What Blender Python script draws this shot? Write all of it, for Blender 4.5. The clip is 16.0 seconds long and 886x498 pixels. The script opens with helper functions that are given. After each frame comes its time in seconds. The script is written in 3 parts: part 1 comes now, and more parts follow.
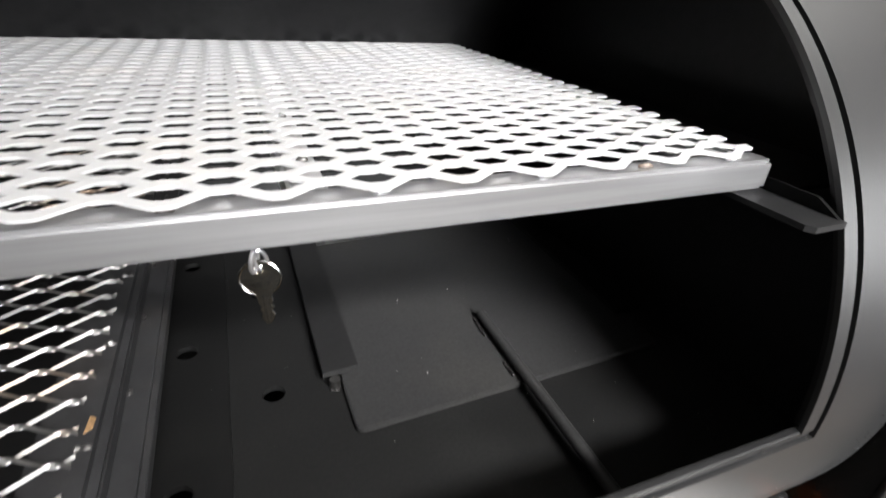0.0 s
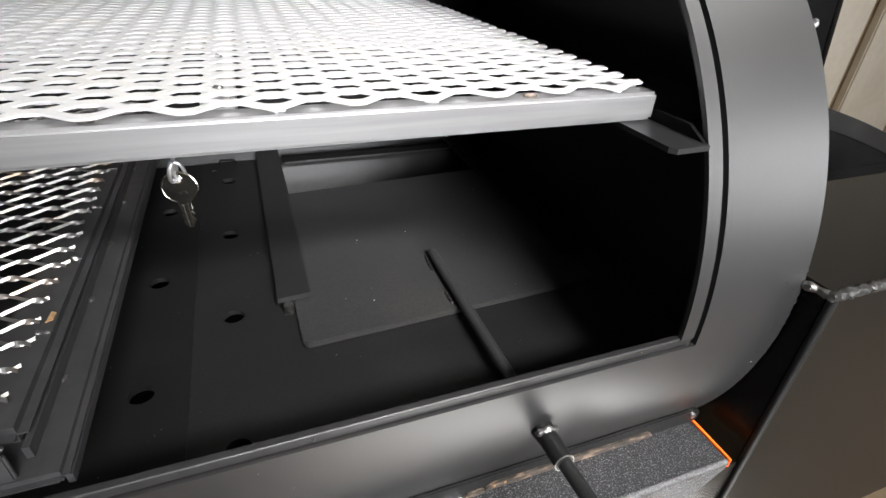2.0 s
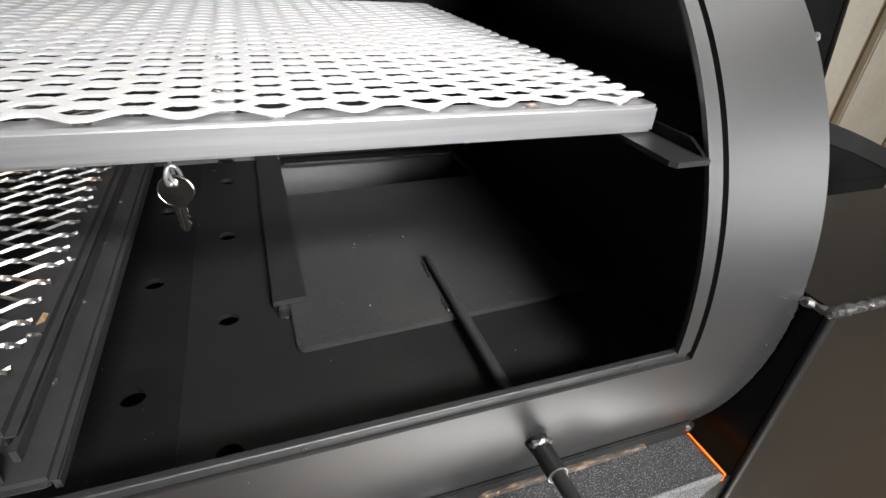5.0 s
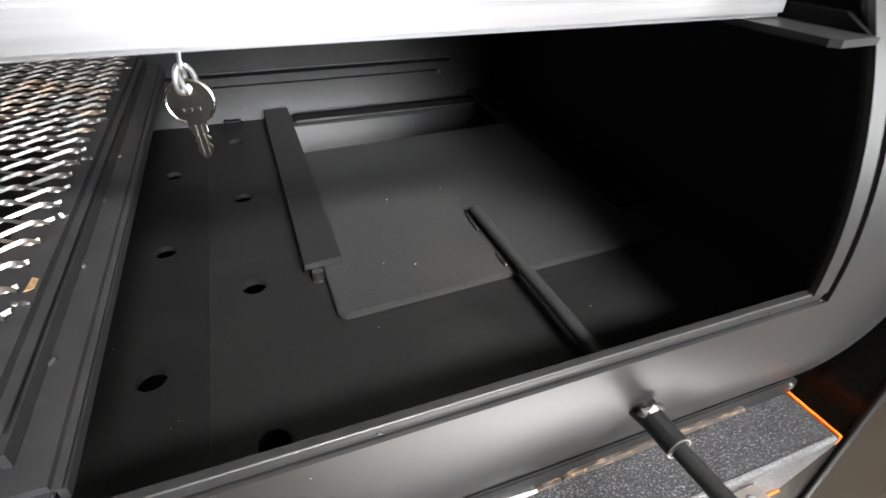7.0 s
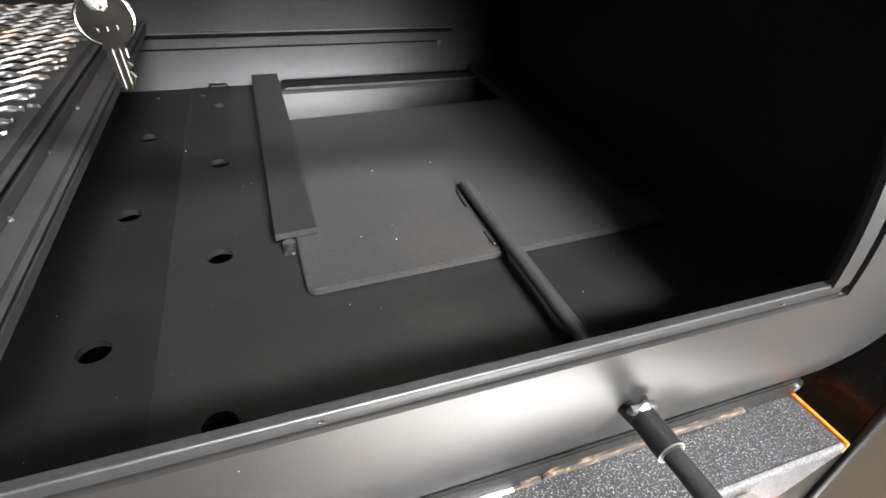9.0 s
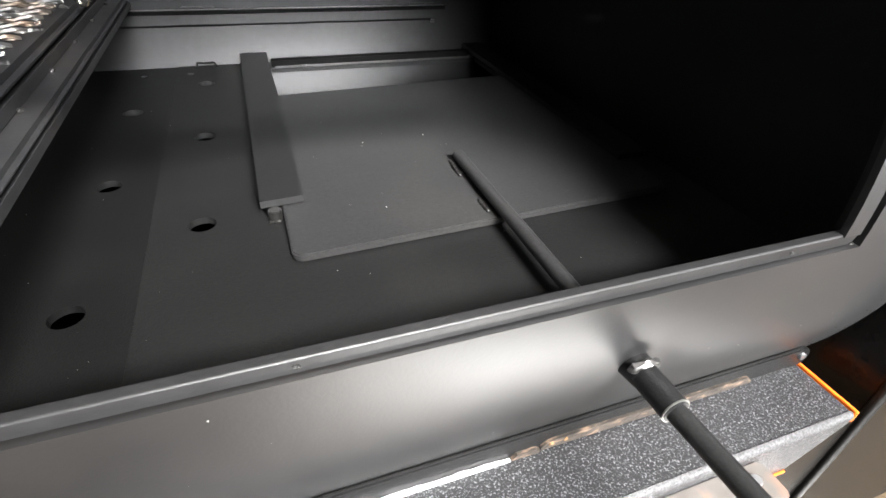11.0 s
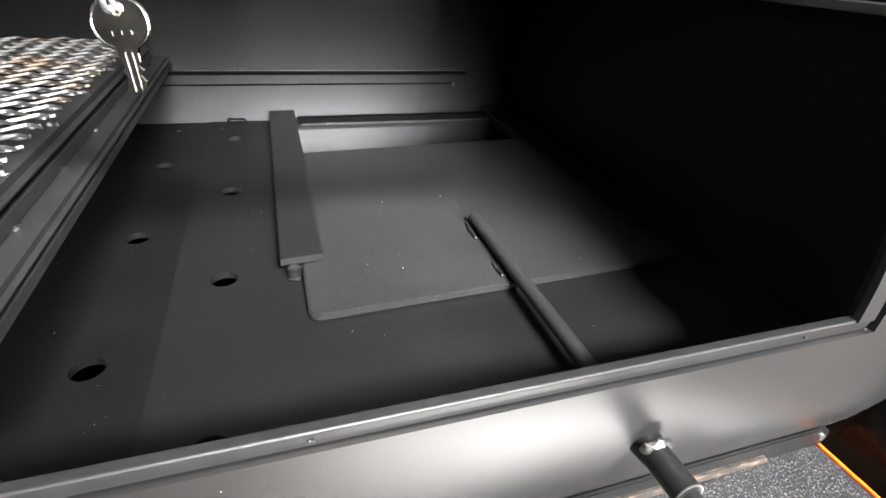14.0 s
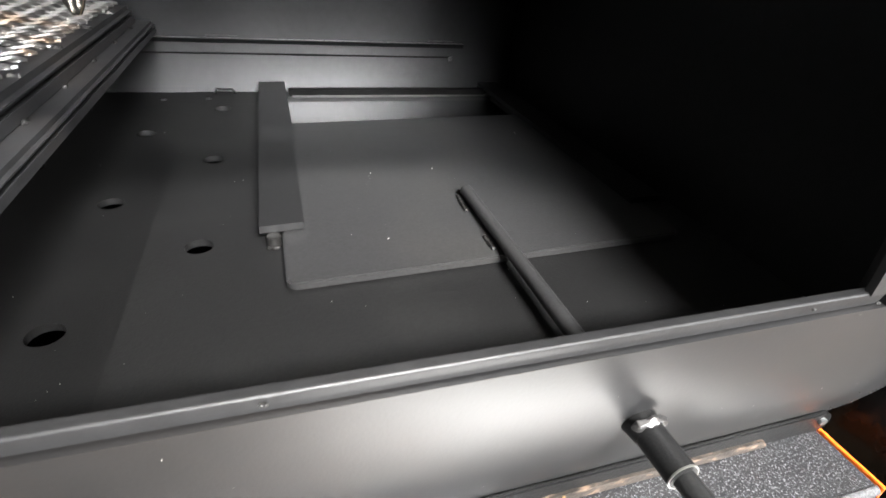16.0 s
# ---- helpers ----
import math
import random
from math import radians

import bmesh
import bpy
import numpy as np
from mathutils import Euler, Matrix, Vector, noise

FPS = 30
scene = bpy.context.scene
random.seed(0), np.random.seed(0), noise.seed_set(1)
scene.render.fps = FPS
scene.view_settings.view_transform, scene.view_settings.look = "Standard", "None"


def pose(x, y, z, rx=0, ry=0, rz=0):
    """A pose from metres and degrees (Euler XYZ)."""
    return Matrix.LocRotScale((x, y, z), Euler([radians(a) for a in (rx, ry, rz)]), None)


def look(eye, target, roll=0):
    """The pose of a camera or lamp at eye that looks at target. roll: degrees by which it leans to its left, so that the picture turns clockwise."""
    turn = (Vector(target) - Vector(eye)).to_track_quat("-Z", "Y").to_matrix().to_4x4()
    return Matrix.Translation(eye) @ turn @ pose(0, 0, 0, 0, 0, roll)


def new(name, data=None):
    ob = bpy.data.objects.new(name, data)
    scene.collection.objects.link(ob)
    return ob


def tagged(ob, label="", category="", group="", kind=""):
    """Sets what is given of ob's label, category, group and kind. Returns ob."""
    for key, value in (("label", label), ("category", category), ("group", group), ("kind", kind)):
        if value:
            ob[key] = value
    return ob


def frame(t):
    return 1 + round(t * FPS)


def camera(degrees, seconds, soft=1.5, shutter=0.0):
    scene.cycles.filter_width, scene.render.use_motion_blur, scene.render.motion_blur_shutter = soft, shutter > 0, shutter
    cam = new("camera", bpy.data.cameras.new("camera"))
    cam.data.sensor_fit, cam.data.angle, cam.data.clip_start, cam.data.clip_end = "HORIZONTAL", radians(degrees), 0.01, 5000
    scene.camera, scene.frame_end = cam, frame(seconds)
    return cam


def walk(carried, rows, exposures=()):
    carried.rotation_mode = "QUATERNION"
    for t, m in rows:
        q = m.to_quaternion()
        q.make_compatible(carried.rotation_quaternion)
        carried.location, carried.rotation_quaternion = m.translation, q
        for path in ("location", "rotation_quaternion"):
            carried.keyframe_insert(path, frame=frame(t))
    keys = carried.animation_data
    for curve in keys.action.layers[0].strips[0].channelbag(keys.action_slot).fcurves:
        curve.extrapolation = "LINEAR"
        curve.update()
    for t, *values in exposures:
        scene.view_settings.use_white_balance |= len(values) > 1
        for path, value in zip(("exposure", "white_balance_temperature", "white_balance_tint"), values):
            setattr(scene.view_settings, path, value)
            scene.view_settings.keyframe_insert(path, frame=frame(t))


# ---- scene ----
cam = camera(82.4, 16.0, soft=1.5, shutter=0.5)
PATH = [
    (0, (-0.002, 0.059, 0.308), (0.701, 1.673, -0.642), 3.8),
    (0.5, (-0.001, 0.027, 0.307), (0.642, 1.617, -0.722), 4.4),
    (1, (0.02, -0.003, 0.311), (0.662, 1.591, -0.713), 4.2),
    (1.5, (0.033, -0.01, 0.303), (0.673, 1.566, -0.748), 3.8),
    (2, (0.04, -0.01, 0.304), (0.679, 1.565, -0.749), 3.1),
    (2.5, (0.037, -0.009, 0.305), (0.678, 1.57, -0.742), 3.3),
    (3, (0.04, -0.009, 0.305), (0.689, 1.566, -0.743), 3.5),
    (3.5, (0.043, -0.009, 0.308), (0.688, 1.566, -0.743), 3.5),
    (6, (0.036, 0.002, 0.299), (0.688, 1.581, -0.741), 4.9),
    (6.5, (0.028, 0.02, 0.278), (0.657, 1.568, -0.822), 3.9),
    (7, (0.02, 0.048, 0.25), (0.641, 1.581, -0.875), 1.5),
    (7.5, (0.014, 0.056, 0.236), (0.635, 1.572, -0.911), 2.1),
    (8, (0.026, 0.06, 0.228), (0.623, 1.566, -0.945), 3.0),
    (8.2, (0.034, 0.063, 0.227), (0.627, 1.572, -0.945), 3.6),
    (10.3, (0.045, 0.057, 0.213), (0.665, 1.564, -0.946), 3.0),
    (10.5, (0.045, 0.056, 0.206), (0.658, 1.556, -0.966), 2.7),
    (11, (0.047, 0.059, 0.199), (0.654, 1.563, -0.971), 3.3),
    (11.5, (0.056, 0.057, 0.198), (0.666, 1.553, -0.98), 3.4),
    (12, (0.052, 0.057, 0.199), (0.667, 1.554, -0.977), 4.3),
    (12.5, (0.052, 0.054, 0.206), (0.673, 1.572, -0.939), 4.1),
    (13, (0.05, 0.057, 0.212), (0.675, 1.611, -0.881), 4.2),
    (13.5, (0.048, 0.058, 0.214), (0.663, 1.658, -0.816), 3.7),
    (14, (0.045, 0.06, 0.212), (0.63, 1.68, -0.805), 4.2),
    (14.5, (0.047, 0.061, 0.207), (0.63, 1.682, -0.809), 4.0),
    (15, (0.051, 0.067, 0.198), (0.636, 1.684, -0.822), 3.8),
    (15.5, (0.063, 0.07, 0.201), (0.65, 1.673, -0.84), 4.0),
    (16, (0.057, 0.066, 0.192), (0.64, 1.663, -0.862), 5.3),
]
# the clip's camera opens up as the bright grate leaves its picture
STOPS = [(0.0, 0.02), (3.7, 0.0), (6.0, 0.0), (6.5, 0.12), (7.0, 0.5), (7.5, 1.04), (8.2, 1.18), (10.3, 1.18), (12.0, 0.94), (13.0, 0.98), (14.0, 1.2), (16.0, 1.14)]
walk(cam, [(t, look(eye, target, roll)) for t, eye, target, roll in PATH], STOPS)

# ---------------------------------------------------------------- world and lamps
world = bpy.data.worlds.new("room_air")
scene.world = world
world.use_nodes = True
world.node_tree.nodes["Background"].inputs[0].default_value = (0.9, 0.95, 1.0, 1)
world.node_tree.nodes["Background"].inputs[1].default_value = 0.02


def lamp(name, eye, target, width, height, watts, colour, spread=180):
    data = bpy.data.lights.new(name, "AREA")
    data.shape, data.size, data.size_y, data.energy, data.color = "RECTANGLE", width, height, watts, colour
    data.spread = radians(spread)
    ob = new(name, data)
    ob.matrix_world = look(eye, target)
    return ob


# daylight from the open garage door in front;
# unseen lamps added beside, below and overhead
DAY, WARM = (0.97, 0.98, 1.0), (1.0, 0.985, 0.96)
lamp("garage_door_light", (0.46, -2.24, 0.86), (0.38, 0.60, 0.02), 1.1, 1.00, 9.0, DAY, 30)
# unseen fill for the barrel's right end; the east wall has no window
lamp("side_fill_light", (2.27, -0.95, 0.45), (0.75, 0.05, 0.05), 0.8, 0.9, 24.0, DAY)
# unseen lamp in place of the lit floor that the shell mirrors
lamp("floor_bounce_fill", (0.43, -0.22, -0.76), (0.17, 0.19, 0.0), 0.80, 0.34, 7.2, WARM)
lamp("unseen_ceiling_light", (0.56, -1.32, 1.50), (0.30, 0.38, 0.05), 0.8, 0.3, 8.0, WARM, 36)
# second ceiling lamp, added only to lift the barrel's upper right end
lamp("unseen_ceiling_light", (1.55, 0.10, 1.52), (0.75, 0.35, 0.2), 0.9, 0.3, 1.8, WARM, 100)


# ---------------------------------------------------------------- materials
def material(name, colour, rough=0.5, metal=0.0, vary=0.25, scale=30.0, bump=0.1, bump_scale=300.0, second=None, patch=0.0, patch_scale=6.0, coat=0.0, gloss=0.5, stretch=1.0):
    """Paint or metal: a colour with fine grain, broad stains of a second colour, and a fine relief."""
    m = bpy.data.materials.new(name)
    m.use_nodes = True
    nt = m.node_tree
    n, l = nt.nodes, nt.links
    bsdf = n["Principled BSDF"]
    co = n.new("ShaderNodeTexCoord")
    along = n.new("ShaderNodeMapping")
    along.inputs["Scale"].default_value = (stretch, 1, 1)
    l.new(co.outputs["Object"], along.inputs["Vector"])
    fine = n.new("ShaderNodeTexNoise")
    fine.inputs["Scale"].default_value, fine.inputs["Detail"].default_value = scale, 6
    l.new(along.outputs["Vector"], fine.inputs["Vector"])
    ramp = n.new("ShaderNodeMapRange")
    ramp.inputs["From Min"].default_value, ramp.inputs["From Max"].default_value = 0.25, 0.75
    ramp.inputs["To Min"].default_value, ramp.inputs["To Max"].default_value = 1 - vary, 1 + vary
    l.new(fine.outputs["Fac"], ramp.inputs["Value"])
    broad = n.new("ShaderNodeTexNoise")
    broad.inputs["Scale"].default_value, broad.inputs["Detail"].default_value = patch_scale, 8
    l.new(along.outputs["Vector"], broad.inputs["Vector"])
    mask = n.new("ShaderNodeMapRange")
    mask.inputs["From Min"].default_value, mask.inputs["From Max"].default_value = 0.52, 0.68
    mask.inputs["To Max"].default_value = patch
    l.new(broad.outputs["Fac"], mask.inputs["Value"])
    mix = n.new("ShaderNodeMix")
    mix.data_type = "RGBA"
    mix.inputs[6].default_value = (*colour, 1)
    mix.inputs[7].default_value = (*(second or colour), 1)
    l.new(mask.outputs["Result"], mix.inputs[0])
    mul = n.new("ShaderNodeMix")
    mul.data_type, mul.blend_type = "RGBA", "MULTIPLY"
    mul.inputs[0].default_value = 1
    l.new(mix.outputs[2], mul.inputs[6])
    l.new(ramp.outputs["Result"], mul.inputs[7])
    l.new(mul.outputs[2], bsdf.inputs["Base Color"])
    rr = n.new("ShaderNodeMapRange")
    rr.inputs["To Min"].default_value, rr.inputs["To Max"].default_value = rough - 0.07, rough + 0.07
    l.new(broad.outputs["Fac"], rr.inputs["Value"])
    l.new(rr.outputs["Result"], bsdf.inputs["Roughness"])
    bsdf.inputs["Metallic"].default_value = metal
    bsdf.inputs["Coat Weight"].default_value = coat
    bsdf.inputs["Specular IOR Level"].default_value = gloss
    if bump:
        grain = n.new("ShaderNodeTexNoise")
        grain.inputs["Scale"].default_value, grain.inputs["Detail"].default_value = bump_scale, 4
        l.new(co.outputs["Object"], grain.inputs["Vector"])
        b = n.new("ShaderNodeBump")
        b.inputs["Strength"].default_value, b.inputs["Distance"].default_value = bump, 0.001
        l.new(grain.outputs["Fac"], b.inputs["Height"])
        l.new(b.outputs["Normal"], bsdf.inputs["Normal"])
    return m


PAINT = material("satin_black_paint", (0.0125, 0.0125, 0.013), 0.40, 0, 0.2, 120, 0.10, 500, (0.0175, 0.0175, 0.018), 0.8, 5, 0.0, 0.42)
INNER = material("bare_satin_inner_paint", (0.0085, 0.0085, 0.009), 0.40, 0, 0.2, 120, 0.06, 500, (0.0115, 0.0115, 0.012), 0.8, 5, 0.0, 0.22)
# PLATE darkest, MID between, GREY palest: left plate, right plate, damper
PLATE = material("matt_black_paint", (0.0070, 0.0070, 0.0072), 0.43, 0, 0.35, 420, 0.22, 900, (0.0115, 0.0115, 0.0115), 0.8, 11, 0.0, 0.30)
GREY = material("greyish_black_paint", (0.025, 0.025, 0.0257), 0.48, 0, 0.25, 380, 0.2, 900, (0.033, 0.0325, 0.032), 0.9, 9, 0.0, 0.4)
MID = material("mid_black_paint", (0.0098, 0.0098, 0.0100), 0.45, 0, 0.3, 420, 0.22, 900, (0.0135, 0.0135, 0.0135), 0.9, 11, 0.0, 0.32)
SHELL = material("dusty_black_paint", (0.0065, 0.0065, 0.007), 0.41, 0, 0.12, 90, 0.05, 600, (0.0105, 0.0092, 0.0087), 0.9, 7, 0.0, 0.98)
HOPPER = material("black_hopper_paint", (0.0060, 0.0055, 0.0050), 0.25, 0, 0.15, 90, 0.03, 700, (0.010, 0.009, 0.0083), 0.8, 5, 0.0, 0.18)
STEEL = material("bare_steel", (0.62, 0.62, 0.63), 0.38, 0.85, 0.10, 60, 0.06, 350, (0.50, 0.48, 0.46), 0.5, 14)
BRUSHED = material("drawn_steel_tube", (0.38, 0.38, 0.385), 0.36, 0.85, 0.16, 260, 0.05, 350, (0.36, 0.36, 0.37), 0.7, 130, 0.0, 0.5, 0.03)
# near black that also carries the shade of the hopper's hollow
DEEPBLACK = material("matt_black_with_shade", (0.0035, 0.0035, 0.0035), 0.85, 0, 0.3, 60, 0.15, 200, (0.006, 0.0055, 0.0055), 0.6, 10, 0.0, 0.08)
NEARBLACK = material("gap_shade_and_wire_black", (0.002, 0.002, 0.002), 0.8, 0, 0.2, 100, 0.1, 300, None, 0.0, 6.0, 0.0, 0.05)
BRIGHT = material("bright_expanded_steel", (0.62, 0.62, 0.63), 0.42, 0.4, 0.08, 80, 0.08, 400, (0.66, 0.64, 0.62), 0.6, 20)
HEATED = material("heat_stained_expanded_steel", (0.21, 0.205, 0.20), 0.36, 0.85, 0.15, 90, 0.10, 400, (0.30, 0.19, 0.11), 0.6, 22)
MILL = material("dark_mill_steel", (0.036, 0.036, 0.038), 0.48, 0.4, 0.25, 70, 0.10, 350, (0.052, 0.047, 0.044), 0.6, 16)
RUST = material("bare_rusted_steel", (0.29, 0.175, 0.085), 0.65, 0.15, 0.55, 220, 0.4, 500, (0.030, 0.024, 0.020), 0.97, 70, 0.0, 0.5, 1.9)
SCALE = material("brown_scuffed_steel", (0.040, 0.033, 0.028), 0.5, 0.15, 0.6, 260, 0.4, 500, (0.24, 0.165, 0.12), 0.9, 210, 0.0, 0.5, 0.35)
TAN = material("stained_bracket_steel", (0.22, 0.20, 0.185), 0.42, 0.6, 0.15, 60, 0.08, 300, (0.42, 0.22, 0.13), 0.6, 30)
RING = material("bare_pipe_edge", (0.24, 0.24, 0.225), 0.35, 0.8, 0.1, 200, 0.05, 300)
WELD = material("weld_bead_steel", (0.125, 0.122, 0.12), 0.36, 0.85, 0.3, 120, 0.4, 260, (0.10, 0.09, 0.09), 0.8, 45)
BLACKWELD = material("painted_weld_bead", (0.016, 0.0155, 0.015), 0.34, 0.1, 0.3, 150, 0.4, 260)
NICKEL = material("nickel_plated_brass", (0.33, 0.315, 0.285), 0.20, 1.0, 0.1, 200, 0.06, 300, (0.60, 0.50, 0.34), 0.6, 60)
ORANGE = material("orange_paint", (0.90, 0.17, 0.015), 0.5, 0, 0.08, 90, 0.05, 300)
CHROME = material("zinc_plated_steel", (0.66, 0.66, 0.68), 0.28, 0.95, 0.1, 120, 0.08, 300)
SIDING = material("cream_painted_siding", (0.76, 0.70, 0.59), 0.7, 0, 0.05, 60, 0.25, 90, (0.66, 0.58, 0.46), 0.35, 7)
GROOVE = material("siding_groove_paint", (0.42, 0.33, 0.21), 0.8, 0, 0.2, 40, 0.3, 90, (0.28, 0.20, 0.11), 0.7, 8)
CONCRETE = material("tan_floor", (0.46, 0.345, 0.225), 0.55, 0, 0.12, 14, 0.15, 60, (0.33, 0.24, 0.15), 0.7, 2)
DRAB = material("dark_unseen_wall", (0.06, 0.06, 0.06), 0.8, 0, 0.15, 12, 0.2, 60, (0.045, 0.045, 0.045), 0.6, 2)
WHITEWALL = material("white_reflector_wall_paint", (0.78, 0.78, 0.78), 0.8, 0, 0.04, 12, 0.1, 60, (0.70, 0.70, 0.70), 0.6, 2)
CEILING = material("white_reflector_ceiling", (0.70, 0.70, 0.70), 0.9, 0, 0.05, 20, 0.1, 60)
DUST = material("pale_dust", (0.75, 0.74, 0.70), 0.9, 0, 0.1, 200, 0)


def speckled(name):
    """Hammered black paint with many silver flecks."""
    m = material(name, (0.022, 0.022, 0.024), 0.42, 0, 0.3, 300, 0.0)
    nt = m.node_tree
    n, l = nt.nodes, nt.links
    bsdf = n["Principled BSDF"]
    co = n.new("ShaderNodeTexCoord")
    cells = n.new("ShaderNodeTexNoise")
    cells.inputs["Scale"].default_value, cells.inputs["Detail"].default_value, cells.inputs["Roughness"].default_value = 760, 3, 0.7
    l.new(co.outputs["Object"], cells.inputs["Vector"])
    flecks = n.new("ShaderNodeMapRange")
    flecks.inputs["From Min"].default_value, flecks.inputs["From Max"].default_value = 0.53, 0.68
    l.new(cells.outputs["Fac"], flecks.inputs["Value"])
    mix = n.new("ShaderNodeMix")
    mix.data_type = "RGBA"
    mix.inputs[6].default_value, mix.inputs[7].default_value = (0.011, 0.011, 0.0122, 1), (0.20, 0.204, 0.212, 1)
    l.new(flecks.outputs["Result"], mix.inputs[0])
    l.new(mix.outputs[2], bsdf.inputs["Base Color"])
    b = n.new("ShaderNodeBump")
    b.inputs["Strength"].default_value, b.inputs["Distance"].default_value = 0.6, 0.0012
    l.new(cells.outputs["Fac"], b.inputs["Height"])
    l.new(b.outputs["Normal"], bsdf.inputs["Normal"])
    return m


SPECKLE = speckled("speckled_hammered_paint")
WORNSPECKLE = material("worn_speckled_edge", (0.055, 0.055, 0.057), 0.45, 0.1, 0.8, 620, 0.5, 700, (0.07, 0.07, 0.075), 0.8, 160)


# ---------------------------------------------------------------- mesh helpers
def thing(name, label, category, group="", kind="", at=(0, 0, 0)):
    ob = new(name)
    ob.empty_display_size = 0.02
    ob.location = at
    return tagged(ob, label, category, group, kind)


def part(name, bm, mat, parent=None, label="", smooth=False):
    """Links a bmesh as one mesh object under a thing or a part."""
    me = bpy.data.meshes.new(name)
    bmesh.ops.recalc_face_normals(bm, faces=bm.faces)
    bm.to_mesh(me)
    bm.free()
    if smooth or name.startswith("weld"):
        me.shade_smooth()
        me.set_sharp_from_angle(angle=radians(35))
    me.materials.append(mat)
    ob = new(name, me)
    if parent is not None:
        bpy.context.view_layer.update()
        ob.parent = parent
        ob.matrix_parent_inverse = Matrix.Translation(-parent.matrix_world.translation)
    if label:
        ob["label"] = label
    return ob


def add_box(bm, x0, x1, y0, y1, z0, z1, bevel=0.0, m=None):
    made = bmesh.ops.create_cube(bm, size=1)["verts"]
    for v in made:
        v.co = Vector(((x0 + x1) / 2 + v.co.x * (x1 - x0), (y0 + y1) / 2 + v.co.y * (y1 - y0), (z0 + z1) / 2 + v.co.z * (z1 - z0)))
    if bevel:
        edges = list({e for v in made for e in v.link_edges})
        out = bmesh.ops.bevel(bm, geom=edges, offset=bevel, segments=2, affect="EDGES")
        made = list({v for f in out["faces"] for v in f.verts} | {v for v in made if v.is_valid})
    if m is not None:
        bmesh.ops.transform(bm, matrix=m, verts=[v for v in made if v.is_valid])
    return bm


def box(x0, x1, y0, y1, z0, z1, bevel=0.0, m=None):
    return add_box(bmesh.new(), x0, x1, y0, y1, z0, z1, bevel, m)


def add_rod(bm, a, b, r, r2=None, seg=20, bevel=0.0):
    a, b = Vector(a), Vector(b)
    m = Matrix.Translation((a + b) / 2) @ (b - a).to_track_quat("Z", "Y").to_matrix().to_4x4()
    made = bmesh.ops.create_cone(bm, cap_ends=True, segments=seg, radius1=r, radius2=r if r2 is None else r2, depth=(b - a).length, matrix=m)["verts"]
    if bevel:
        caps = [e for e in {e for v in made for e in v.link_edges} if any(len(f.verts) > 4 for f in e.link_faces)]
        bmesh.ops.bevel(bm, geom=caps, offset=bevel, segments=2, affect="EDGES")
    return bm


def bead(points, r, seed=1, lump=0.45):
    """A weld bead: one rippled, lumpy body drawn along a line, with rounded ends."""
    rng = random.Random(seed)
    pts = [Vector(p) for p in points]
    runs = [(a, b, (b - a).length) for a, b in zip(pts[:-1], pts[1:])]
    total = sum(n for _, _, n in runs)
    steps, seg = max(7, int(total / (r * 0.35))), 9
    first, last = (pts[1] - pts[0]).normalized(), (pts[-1] - pts[-2]).normalized()
    bm, rings = bmesh.new(), []
    phase = rng.uniform(0, 6)
    for i in range(steps + 1):
        s = -r + (total + 2 * r) * (i + 0.15) / (steps + 0.3)
        d = min(max(s, 0), total)
        for a, b, n in runs:
            if d <= n + 1e-9:
                break
            d -= n
        u = (b - a).normalized()
        p = a + u * min(d, n)
        over = min(s, 0) if s < 0 else max(s - total, 0)
        p = p + (first if s < 0 else last) * over
        size = r * math.sqrt(max(0.02, 1 - (over / r) ** 2)) * (1 - lump * 0.35 + lump * 0.35 * math.sin(phase + s / r * 2.1))
        side = u.orthogonal().normalized()
        up = u.cross(side)
        rings.append([bm.verts.new(p + (side * math.cos(2 * math.pi * k / seg) + up * math.sin(2 * math.pi * k / seg)) * size) for k in range(seg)])
    for p, q in zip(rings[:-1], rings[1:]):
        for k in range(seg):
            bm.faces.new((p[k], p[(k + 1) % seg], q[(k + 1) % seg], q[k]))
    bm.faces.new(rings[0]), bm.faces.new(list(reversed(rings[-1])))
    for v in bm.verts:
        v.co += noise.noise_vector(v.co / (r * 1.1)) * r * 0.4
    return bm


def prism(outline, holes, z0, z1):
    """A flat plate with round-cornered outline and holes through it."""
    bm = bmesh.new()
    edges = []
    for loop in [outline, *holes]:
        vs = [bm.verts.new((x, y, z1)) for x, y in loop]
        edges += [bm.edges.new((vs[i], vs[(i + 1) % len(vs)])) for i in range(len(vs))]
    bmesh.ops.triangle_fill(bm, edges=edges, use_beauty=True)
    top = list(bm.faces)
    out = bmesh.ops.extrude_face_region(bm, geom=top)
    for v in [g for g in out["geom"] if isinstance(g, bmesh.types.BMVert)]:
        v.co.z = z0
    return bm


def circle(x, y, r, n=28):
    return [(x + r * math.cos(2 * math.pi * i / n), y + r * math.sin(2 * math.pi * i / n)) for i in range(n)]


def rounded(x0, x1, y0, y1, r=0.006, n=5):
    pts = []
    for cx, cy, a0 in ((x1 - r, y1 - r, 0), (x0 + r, y1 - r, 90), (x0 + r, y0 + r, 180), (x1 - r, y0 + r, 270)):
        pts += [(cx + r * math.cos(radians(a0 + 90 * i / n)), cy + r * math.sin(radians(a0 + 90 * i / n))) for i in range(n + 1)]
    return pts


# ---------------------------------------------------------------- the garage
FLOOR_Z = -0.80


